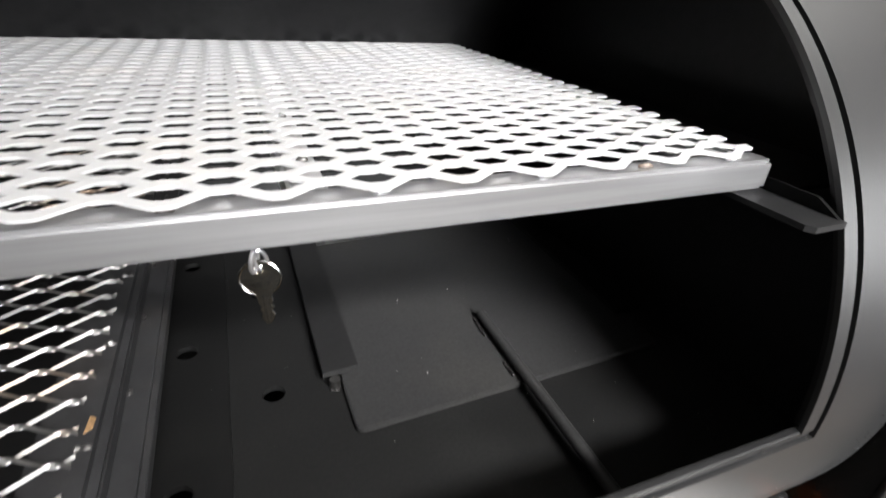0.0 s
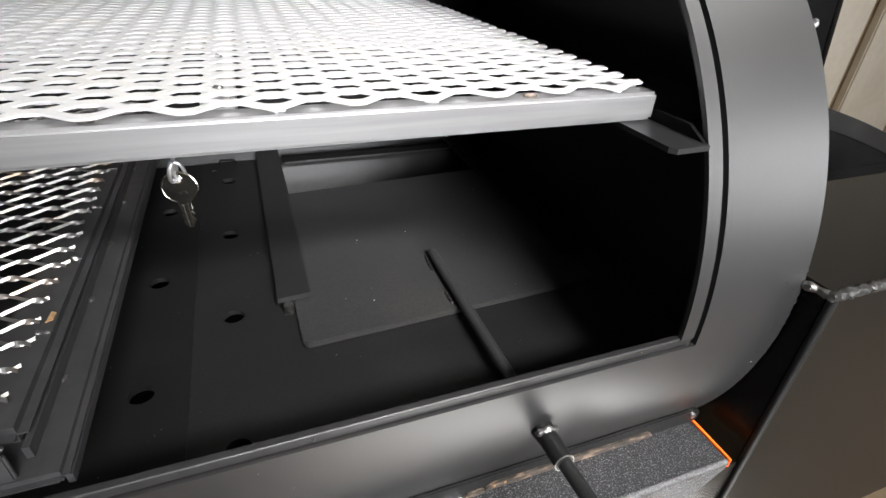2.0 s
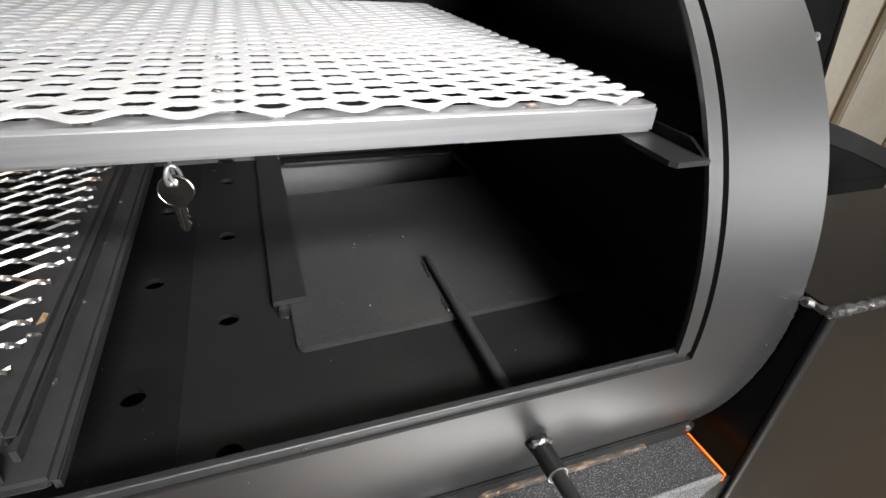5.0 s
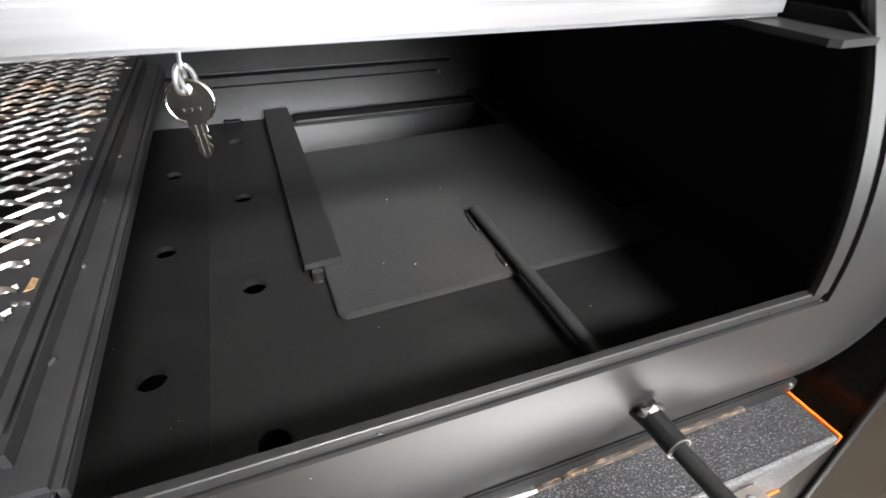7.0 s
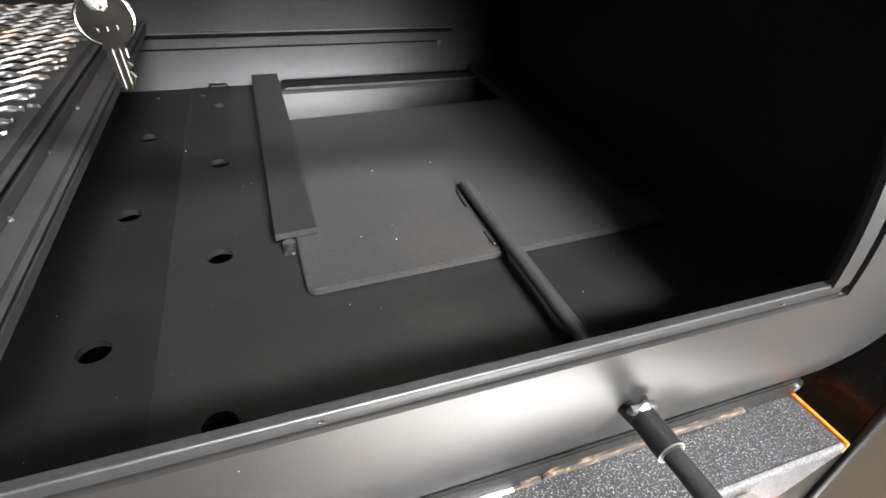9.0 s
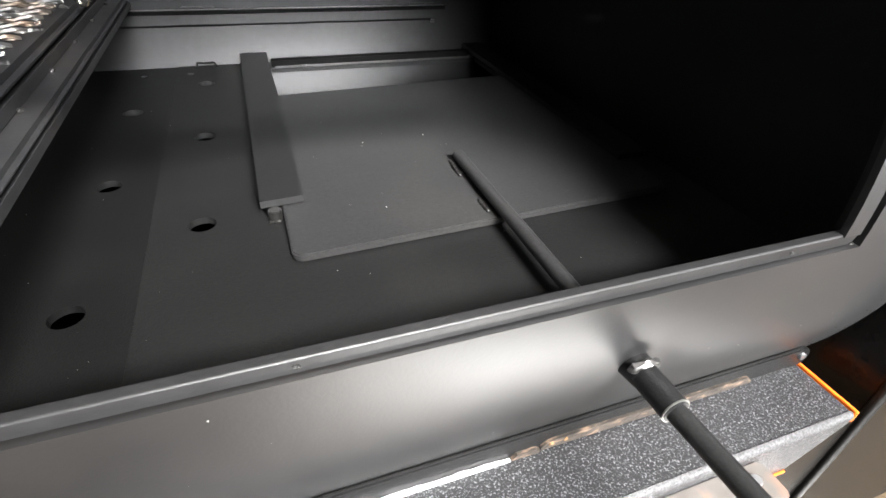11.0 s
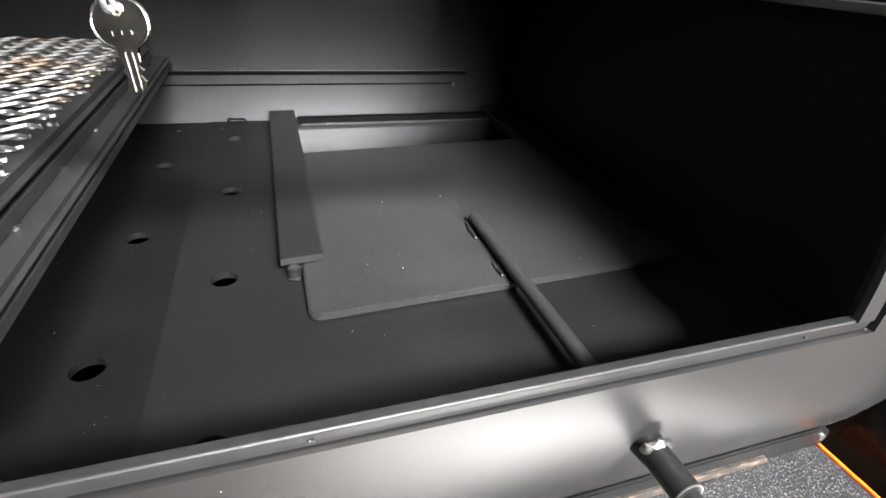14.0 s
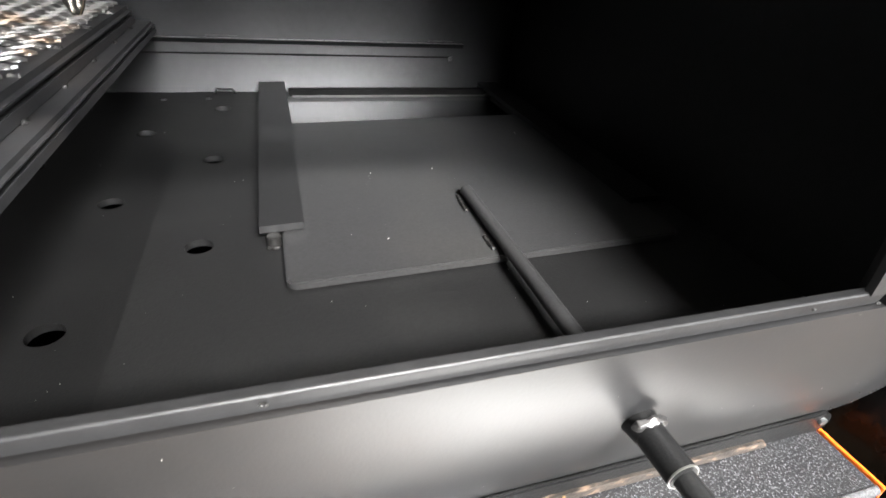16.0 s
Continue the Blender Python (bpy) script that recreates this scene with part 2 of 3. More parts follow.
def room():
    tagged(part("floor", box(-3.2, 2.3, -3.2, 3.0, FLOOR_Z - 0.1, FLOOR_Z), CONCRETE), "tan painted garage floor under the cooker", "floor", kind="structure")
    # unseen ceiling kept white so the barrel's upper end reflects it
    tagged(part("ceiling", box(-3.2, 2.3, -3.2, 3.0, 1.60, 1.70), CEILING), "unseen white garage ceiling that brightens the barrel's upper end", "ceiling", kind="structure")
    # unseen walls painted dark to cut the light they throw back
    tagged(part("wall_west", box(-3.3, -3.2, -3.2, 3.0, FLOOR_Z, 1.60), DRAB), "unseen drab grey garage wall, dark to keep bounce low", "wall", kind="structure")
    tagged(part("wall_south", box(-3.2, 2.3, -3.3, -3.2, FLOOR_Z, 1.60), DRAB), "unseen drab grey garage wall, dark to keep bounce low", "wall", kind="structure")
    # unseen wall, close and white, to lighten the barrel's right end
    tagged(part("wall_east", box(2.3, 2.4, -3.2, 3.0, FLOOR_Z, 1.60), WHITEWALL), "unseen white garage wall set near to brighten the barrel's end", "wall", kind="structure")
    wall = tagged(part("wall_north", box(-3.2, 2.3, 0.93, 1.05, FLOOR_Z, 1.60), GROOVE), "cream grooved board siding behind the cooker", "wall", kind="structure")
    step, x = 0.29, -3.07
    while x < 2.25:
        part("board", box(x, min(x + step - 0.045, 2.29), 0.905, 0.929, FLOOR_Z + 0.002, 1.598, 0.004), SIDING, wall)
        x += step


# ---------------------------------------------------------------- the barrel cooker
CY, CZ, R = 0.479, 0.072, 0.304      # axis and outer radius of the barrel
X0, X1 = -0.52, 0.400                # its two ends


def arc(x0, x1, a0, a1, r0, r1, n=48):
    """A bent plate: part of a tube about the barrel's axis, angles in degrees from the back (0), over the top (90), to the front (180)."""
    bm = bmesh.new()
    rings = []
    for i in range(n + 1):
        a = radians(a0 + (a1 - a0) * i / n)
        c, s = math.cos(a), math.sin(a)
        rings.append([bm.verts.new((x, CY + r * c, CZ + r * s)) for x, r in ((x0, r0), (x1, r0), (x1, r1), (x0, r1))])
    for p, q in zip(rings[:-1], rings[1:]):
        for i in range(4):
            bm.faces.new((p[i], p[(i + 1) % 4], q[(i + 1) % 4], q[i]))
    bm.faces.new(rings[0]), bm.faces.new(list(reversed(rings[-1])))
    return bm


def shell_mesh():
    """The rolled shell with its door opening, bent from one sheet."""
    bm = bmesh.new()
    xs, lo, hi = (X0, -0.46, 0.3115, X1), 74, 181.2
    angles = [lo + (hi - lo) * i / 54 for i in range(54)] + [hi + (434 - hi) * i / 160 for i in range(161)]
    rows = [[bm.verts.new((x, CY + R * math.cos(radians(a)), CZ + R * math.sin(radians(a)))) for x in xs] for a in angles]
    for i in range(len(rows) - 1):
        for j in range(3):
            if j != 1 or angles[i] >= hi - 1e-6:
                bm.faces.new((rows[i][j], rows[i + 1][j], rows[i + 1][j + 1], rows[i][j + 1]))
    bmesh.ops.delete(bm, geom=[v for v in bm.verts if not v.link_faces], context="VERTS")
    bmesh.ops.recalc_face_normals(bm, faces=bm.faces)
    f = bm.faces[:][0]
    c = f.calc_center_median()
    if f.normal.dot(Vector((0, c.y - CY, c.z - CZ))) < 0:
        bmesh.ops.reverse_faces(bm, faces=bm.faces)
    bmesh.ops.solidify(bm, geom=bm.faces[:], thickness=0.005)
    for f in bm.faces:
        c = f.calc_center_median()
        f.material_index = 1 if math.hypot(c.y - CY, c.z - CZ) < R - 0.004 else 0
    return bm


def eased(bm, offset=0.0006):
    """Rounds off the sharp long edges."""
    bmesh.ops.bevel(bm, geom=[e for e in bm.edges if len(e.link_faces) == 2 and e.calc_face_angle() > 1], offset=offset, segments=2, affect="EDGES")
    return bm


def rolled_lip(x0, x1):
    """A bar along the lower lip: flat inside, its top and front rounded into one another."""
    def at(a, r):
        return CY + r * math.cos(radians(a)), CZ + r * math.sin(radians(a))
    inner, outer, low, high, turn = R - 0.0072, R - 0.0016, 181.02, 179.62, 0.0011
    section = [at(low, inner), at(high + 0.25, inner), at(high + 0.06, inner + 0.0008)]
    k = math.degrees(turn / R)
    for i in range(7):
        b = radians(90 * i / 6)
        section.append(at(high + k * (1 - math.cos(b)), outer - turn + turn * math.sin(b)))
    section += [at(low, outer - 0.0010)]
    bm = bmesh.new()
    ends = [[bm.verts.new((x, y, z)) for y, z in section] for x in (x0, x1)]
    bm.faces.new(ends[0]), bm.faces.new(list(reversed(ends[1])))
    for i in range(len(section)):
        j = (i + 1) % len(section)
        bm.faces.new((ends[0][i], ends[0][j], ends[1][j], ends[1][i]))
    return bm


def disc(x0, x1, r, n=96):
    bm = bmesh.new()
    bmesh.ops.create_cone(bm, cap_ends=True, segments=n, radius1=r, radius2=r, depth=x1 - x0, matrix=Matrix.Translation(((x0 + x1) / 2, CY, CZ)) @ pose(0, 0, 0, 0, 90, 0))
    return bm


def barrel():
    top = thing("smoker_barrel", "satin black steel barrel of a smoker with its door open", "smoker", at=(0, CY, CZ - R))
    # the door opening runs from the front (180) over the crown (74)
    part("shell", shell_mesh(), SHELL, top, "satin black rolled steel shell", True).data.materials.append(INNER)
    part("end_cap", disc(X1 - 0.006, X1 - 0.0005, R - 0.0052), INNER, top, "black round steel end", True)
    part("end_cap", disc(X0 + 0.0005, X0 + 0.006, R - 0.0052), PAINT, top, "black round steel end", True)
    # the stop strip round the opening, flush with the shell, and the backing behind the gap
    part("door_stop", eased(arc(0.2965, 0.3075, 74, 179.8, R - 0.0042, R - 0.0008, 60)), SHELL, top, "black flat strip round the door opening", True)
    part("door_stop_backing", arc(0.3020, 0.330, 74, 180, R - 0.0100, R - 0.0056, 60), PAINT, top, "", True)
    part("door_stop", rolled_lip(-0.459, 0.3075), PAINT, top, "black rounded bar along the lower lip of the opening", True)
    part("door_stop_backing", arc(-0.459, 0.330, 180.75, 186, R - 0.0100, R - 0.0056, 8), PAINT, top, "", True)
    # weld spots on the strip
    for i, (x, a) in enumerate(((0.0455, 180.0), (0.262, 180.0), (0.302, 180.5))):
        p = (x, CY + R * math.cos(radians(a)), CZ + R * math.sin(radians(a)))
        part("weld_spot", bead([p, (p[0] + 0.001, p[1], p[2])], 0.0008, i), BLACKWELD, top)
    # seams and hinge strip across the back, inside
    def back(z):
        return CY + math.sqrt((R - 0.005) ** 2 - (z - CZ) ** 2)
    y = back(0.060)
    part("hinge_strip", box(-0.40, 0.318, y - 0.0035, y + 0.001, 0.0622, 0.0632, 0.0004), BLACKWELD, top, "long scuffed strip across the back wall")
    # near-black bands put the gaps' shade on the wall; nothing is cut
    part("hinge_gap", box(-0.40, 0.318, y - 0.0026, y + 0.001, 0.0575, 0.0621), NEARBLACK, top, "near-black band for the gap's shade under the strip")
    part("back_seam", box(-0.40, 0.303, back(0.046) - 0.0010, back(0.046) + 0.001, 0.0440, 0.0460), NEARBLACK, top, "thin near-black band for the seam across the back wall")
    for x in (0.003, 0.285):
        part("hinge_tab", box(x - 0.018, x + 0.018, y - 0.003, y + 0.002, 0.0640, 0.0662, 0.0008), PLATE, top)
    part("seam_pin", box(0.298, 0.303, back(0.043) - 0.003, back(0.043) + 0.001, 0.040, 0.046, 0.001), BLACKWELD, top)
    # the ledge that carries the upper grate
    part("grate_ledge", prism([(0.268, 0.208), (0.271, 0.2035), (0.2960, 0.2040), (0.2960, 0.74), (0.268, 0.74)], [], 0.2010, 0.2045), PAINT, top, "black angle ledge under the upper grate", False)
    web = bmesh.new()
    vs = [web.verts.new((0.2934, y, z)) for y, z in ((0.2075, 0.2046), (0.222, 0.2122), (0.74, 0.2122), (0.74, 0.2046))]
    out = bmesh.ops.extrude_face_region(web, geom=[web.faces.new(vs)])
    bmesh.ops.translate(web, vec=(0.0028, 0, 0), verts=[v for v in out["geom"] if isinstance(v, bmesh.types.BMVert)])
    part("ledge_upright", web, DEEPBLACK, top)
    return top


def end_ledge(top):
    """The upright of the ledge reaches over to the end wall."""
    part("ledge_web", box(0.2997, X1 - 0.0065, 0.25, 0.74, 0.2014, 0.2046), PAINT, top)


def tuning_floor():
    z0, z1 = -0.005, 0.0
    hole = 0.0092
    cols = {-0.067: (0.313, 0.463, 0.618, 0.735), 0.0: (0.240, 0.388, 0.541, 0.695), -0.140: (0.233, 0.387, 0.541, 0.695), -0.207: (0.310, 0.464, 0.618), -0.28: (0.233, 0.387, 0.541, 0.695)}
    left = [circle(x, y, hole if y < 0.73 else 0.004) for x in cols if x < -0.04 for y in cols[x]]
    right = [circle(0.0, y, hole) for y in cols[0.0]] + [circle(-0.018, 0.735, 0.004)]
    ya, yb = 0.188, 0.766
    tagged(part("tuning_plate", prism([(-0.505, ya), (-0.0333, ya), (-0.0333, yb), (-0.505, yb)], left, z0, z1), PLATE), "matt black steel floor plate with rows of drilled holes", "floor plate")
    cut = [(0.074, 0.356), (0.352, 0.356), (0.352, 0.737), (0.074, 0.737)]
    tagged(part("tuning_plate", prism([(-0.0330, ya), (X1 - 0.008, ya), (X1 - 0.008, yb), (-0.0330, yb)], right + [cut], z0 + 0.0006, z1 + 0.0006), MID), "matt black steel floor plate with holes and a wide opening", "floor plate")
    # the frame of the opening
    strip = thing("opening_trim", "black square bar along the back of the floor opening", "bar", at=(0.2, 0.742, 0.0))
    part("bar", box(0.076, 0.346, 0.739, 0.7485, 0.0012, 0.0105, 0.001), DEEPBLACK, strip)
    part("worn_edge", box(0.080, 0.344, 0.7370, 0.7388, 0.0012, 0.0032, 0.0005), WELD, strip, "scuffed bare lower edge")
    part("weld_spot", bead([(0.112, 0.7368, 0.003), (0.120, 0.7368, 0.003)], 0.0014, 3), WELD, strip)
    part("weld_spot", bead([(0.343, 0.7368, 0.004), (0.346, 0.7368, 0.004)], 0.0016, 4), WELD, strip)
    clip = thing("wire_clip", "small black bent wire clip behind the floor plate", "clip", at=(-0.001, 0.760, 0.0))
    bm = bmesh.new()
    for a, b in (((-0.012, 0.758, 0.0), (-0.010, 0.760, 0.0062)), ((-0.010, 0.760, 0.0062), (-0.002, 0.761, 0.0045)), ((-0.002, 0.761, 0.0045), (0.009, 0.760, 0.0052)), ((0.009, 0.760, 0.0052), (0.012, 0.758, 0.0))):
        add_rod(bm, a, b, 0.0013, seg=8)
    part("wire", bm, NEARBLACK, clip)


def guide_rails():
    rail = thing("guide_rail", "flat black steel guide bar held above the floor on studs", "guide bar", "guide bars", at=(0.056, 0.575, 0))
    part("bar", prism([(0.0395, 0.3845), (0.0695, 0.3870), (0.0728, 0.764), (0.0410, 0.762)], [], 0.0088, 0.0142), PAINT, rail)
    for y in (0.381, 0.745):
        part("stud", add_rod(bmesh.new(), (0.0485, y, 0.0005), (0.0485, y, 0.0088), 0.0048, seg=20, bevel=0.0006), BLACKWELD if y < 0.5 else PAINT, rail, "scuffed steel stud" if y < 0.5 else "")
    part("weld_spot", bead([(0.044, 0.3765, 0.0015), (0.050, 0.3755, 0.0018)], 0.0014, 8), BLACKWELD, rail)
    other = thing("guide_rail", "flat black steel guide bar along the end wall, in shadow", "guide bar", "guide bars", at=(0.365, 0.58, 0))
    # blacker paint than the other bar: the end wall's shade is put in
    part("bar", prism([(0.3405, 0.386), (0.3715, 0.386), (0.3740, 0.764), (0.3420, 0.764)], [], 0.0088, 0.0142), PLATE, other)
    for y in (0.42, 0.745):
        part("stud", add_rod(bmesh.new(), (0.3640, y, 0.0005), (0.3640, y, 0.0088), 0.0048, seg=16), PAINT, other)
    # rubbed edge of the opening under that bar, and a rusty upright below the floor
    tagged(part("rust_streak", box(0.3465, 0.3500, 0.500, 0.565, 0.0010, 0.0022, 0.0004), RUST), "orange rubbed streak on the edge of the opening", "rust")
    tagged(part("baffle_strip", box(0.340, 0.348, 0.640, 0.652, -0.135, -0.0045, 0.001), SCALE), "rust-stained upright strip below the floor", "strip")


def damper():
    """The sliding plate over the opening, pushed back, with its rod."""
    slide = thing("sliding_damper", "matt black sliding plate pushed back over most of the floor opening", "damper", at=(0.20, 0.48, 0.0012))
    bm = prism([(x, y + 0.045 * (x - 0.0542) + (0.018 * (x - 0.0542) if y > 0.45 else 0)) for x, y in rounded(0.0542, 0.3555, 0.3238, 0.6190, 0.0075, 6)], [], 0.0012, 0.0070)
    part("plate", eased(bm, 0.0011), GREY, slide)
    rod = part("rod", add_rod(bmesh.new(), (0.2032, 0.4245, 0.0124), (0.1990, 0.155, 0.0152), 0.0051, seg=24, bevel=0.0008), GREY, slide, "round black pull rod", True)
    part("pull_rod", add_rod(bmesh.new(), (0.1990, 0.1549, 0.0152), (0.2045, -0.01, 0.0170), 0.0050, seg=24), MID, slide, "round black pull rod outside the barrel", True)
    part("weld_bead", bead([(0.1962, 0.4235, 0.0078), (0.1948, 0.410, 0.0080), (0.1946, 0.397, 0.0078)], 0.0018, 11), BLACKWELD, rod, "rough painted weld")
    part("weld_bead", bead([(0.1942, 0.356, 0.0078), (0.1940, 0.340, 0.0078)], 0.0020, 12), BLACKWELD, rod, "rough painted weld")
    sleeve = thing("rod_sleeve", "short black pipe sleeve welded to the barrel", "sleeve", at=(0.197, 0.163, 0.017))
    pipe = part("pipe", add_rod(bmesh.new(), (0.1985, 0.184, 0.0155), (0.1987, 0.1515, 0.0160), 0.0070, seg=40), PLATE, sleeve, "", True)
    part("flare", add_rod(bmesh.new(), (0.1985, 0.1835, 0.0155), (0.1985, 0.1715, 0.0155), 0.0086, 0.0071, seg=40), PLATE, pipe, "", True)
    part("bare_rim", add_rod(bmesh.new(), (0.1987, 0.1516, 0.0160), (0.1987, 0.1509, 0.0160), 0.0072, seg=40), RING, pipe, "bright bare pipe rim", True)
    part("pipe_end", add_rod(bmesh.new(), (0.1987, 0.1512, 0.0160), (0.1987, 0.1506, 0.0160), 0.0064, seg=40), PLATE, pipe, "black inner edge of the pipe", True)
    part("weld_bead", bead([(0.1915, 0.1742, 0.0205), (0.1945, 0.1733, 0.0228), (0.1985, 0.1728, 0.0238), (0.2030, 0.1733, 0.0224), (0.2055, 0.1742, 0.0200)], 0.0023, 14), WELD, pipe, "shiny weld spatter")


# ---------------------------------------------------------------- grates
LWD, SWD = 0.042, 0.0204


def expanded(x0, x1, y0, y1, z, seed=2, width=0.0050, thick=0.0022, tilt=38, phase=0.0, fray=0.0, lift=0.0011, knot=0.065):
    """Expanded steel: zigzag strands joined at their knuckles, each strand a tilted flat ribbon."""
    rng = random.Random(seed)
    verts, faces = [], []
    t = radians(tilt)
    cs = [(sy * width / 2, sz * thick / 2) for sy, sz in ((-1, -1), (1, -1), (1, 1), (-1, 1))]
    cs = [(a * math.cos(t) - b * math.sin(t), a * math.sin(t) + b * math.cos(t)) for a, b in cs]
    amp = SWD / 4
    k, y = 0, y0 + SWD / 4
    while y < y1:
        pts = []
        n0 = int((x0 - phase) / LWD) - 2
        for i in range(n0, n0 + int((x1 - x0) / LWD) + 5):
            base = phase + (i + (0.5 if k % 2 else 0)) * LWD
            for f, w in ((-knot, -1), (knot, -1), (knot + 0.045, -0.86), (0.455 - knot, 0.86), (0.5 - knot, 1), (0.5 + knot, 1), (0.545 + knot, 0.86), (0.955 - knot, -0.86)):
                pts.append((base + f * LWD, w))
        end = x1 - rng.uniform(0, fray)
        clipped = []
        for (xa, sa), (xb, sb) in zip(pts[:-1], pts[1:]):
            if xb <= x0 or xa >= end:
                continue
            lo, hi = max(xa, x0), min(xb, end)
            fa, fb = (lo - xa) / (xb - xa), (hi - xa) / (xb - xa)
            if not clipped:
                clipped.append((lo, sa + (sb - sa) * fa))
            clipped.append((hi, sa + (sb - sa) * fb))
        start = len(verts)
        jy, jz = rng.uniform(-1, 1) * 0.0003, rng.uniform(-1, 1) * 0.0002
        for x, s in clipped:
            for a, b in cs:
                verts.append((x, y + s * (amp - 0.0004) + a + jy, z + s * lift + b + jz))
        n = len(clipped)
        for i in range(n - 1):
            p, q = start + 4 * i, start + 4 * i + 4
            for j in range(4):
                faces.append((p + j, p + (j + 1) % 4, q + (j + 1) % 4, q + j))
        faces.append((start, start + 1, start + 2, start + 3))
        e = start + 4 * (n - 1)
        faces.append((e + 3, e + 2, e + 1, e))
        k, y = k + 1, y + SWD / 2
    me = bpy.data.meshes.new("expanded_mesh")
    me.from_pydata(verts, [], faces)
    bm = bmesh.new()
    bm.from_mesh(me)
    bpy.data.meshes.remove(me)
    return bm


def upper_grate():
    g = thing("upper_grate", "bright bare steel cooking grate of expanded metal in a square frame", "grill grate", "grates", at=(-0.07, 0.53, 0.2052))
    z0, z1 = 0.2052, 0.2235
    front = part("front_bar", box(-0.43, 0.2925, 0.2520, 0.2700, z0, z1, 0.0022), BRUSHED, g, "bright square tube front bar", True)
    part("back_bar", box(-0.43, 0.2925, 0.770, 0.788, z0, z1, 0.0022), STEEL, g, "", True)
    part("side_bar", box(0.2745, 0.2925, 0.2704, 0.7696, z0, z1, 0.0022), STEEL, g, "", True)
    part("side_bar", box(-0.43, -0.412, 0.2704, 0.7696, z0, z1, 0.0022), STEEL, g, "", True)
    middle = part("middle_bar", box(0.016, 0.034, 0.2704, 0.7696, z0, z1 - 0.001, 0.0022), STEEL, g, "", True)
    tagged(part("expanded_mesh", expanded(-0.428, 0.2905, 0.2575, 0.786, 0.2268, 2, 0.0059, 0.0012, 7, 0.0110, 0.004, 0.0004), BRIGHT, g, "bright expanded steel mesh"), kind="stuff")
    for i, x in enumerate((-0.115, -0.031, 0.053, 0.137, 0.200, 0.262)):
        part("weld_spot", bead([(x - 0.002, 0.2590, 0.2245), (x + 0.003, 0.2585, 0.2245)], 0.0018, 20 + i), SCALE if i in (1, 4) else STEEL, front, "brown tack weld" if i in (1, 4) else "")
    for i in range(5):
        part("weld_spot", bead([(0.025, 0.30 + 0.085 * i, 0.2262), (0.027, 0.30 + 0.085 * i, 0.2262)], 0.0018, 40 + i), WELD, middle)


def lower_grate():
    g = thing("lower_grate", "heat-stained expanded steel grate in a dark angle frame", "grill grate", "grates", at=(-0.25, 0.45, 0.0825))
    # angle frame: top flange and outer face
    z = 0.1000
    side = part("side_flange", box(-0.113, -0.0800, 0.199, 0.745, z - 0.0100, z, 0.0045), MILL, g, "dark steel angle frame", True)
    part("side_face", prism([(-0.0835, 0.199), (-0.0803, 0.199), (-0.0803, 0.745), (-0.0835, 0.745)], [], 0.0825, z - 0.0101), MILL, g)
    part("front_flange", box(-0.45, -0.1134, 0.190, 0.2150, z - 0.0032, z - 0.0002, 0.001), MILL, g)
    part("front_face", box(-0.45, -0.0840, 0.1865, 0.1896, 0.0825, z - 0.0004, 0.001), MILL, g)
    part("back_flange", box(-0.45, -0.1134, 0.720, 0.745, z - 0.0032, z - 0.0002, 0.001), MILL, g)
    part("side_flange", box(-0.455, -0.4505, 0.190, 0.745, 0.0825, z, 0.001), MILL, g)
    tagged(part("expanded_mesh", expanded(-0.449, -0.0895, 0.192, 0.742, 0.1028, 5, 0.0021, 0.0011, 58, 0.0075, 0.003, 0.0011, 0.022), HEATED, g, "heat-stained expanded steel mesh"), kind="stuff")
    for i in range(7):
        y = 0.19 + 0.0815 * i
        part("weld_spot", bead([(-0.0905, y + 0.0015, 0.1008), (-0.0865, y + 0.001, 0.1006)], 0.0020, 60 + i), WELD, side)
    part("rust_spot", prism([(-0.0900, 0.283), (-0.0865, 0.285), (-0.0860, 0.292), (-0.0890, 0.294)], [], z, z + 0.0004), RUST, side)
    s = thing("grate_support", "dark steel angle rail across the barrel under the grate", "support rail", at=(-0.07, 0.45, 0.069))
    flange = part("flange", box(-0.1000, -0.0650, 0.184, 0.768, 0.0748, 0.0818, 0.0032), MILL, s, "", True)
    part("web", box(-0.0685, -0.0653, 0.190, 0.766, 0.0690, 0.0747), MILL, s)
    for i in range(8):
        y = 0.25 + 0.0765 * i
        part("weld_spot", bead([(-0.0790, y, 0.0826), (-0.0785, y + 0.002, 0.0826)], 0.0017, 70 + i), WELD, flange)


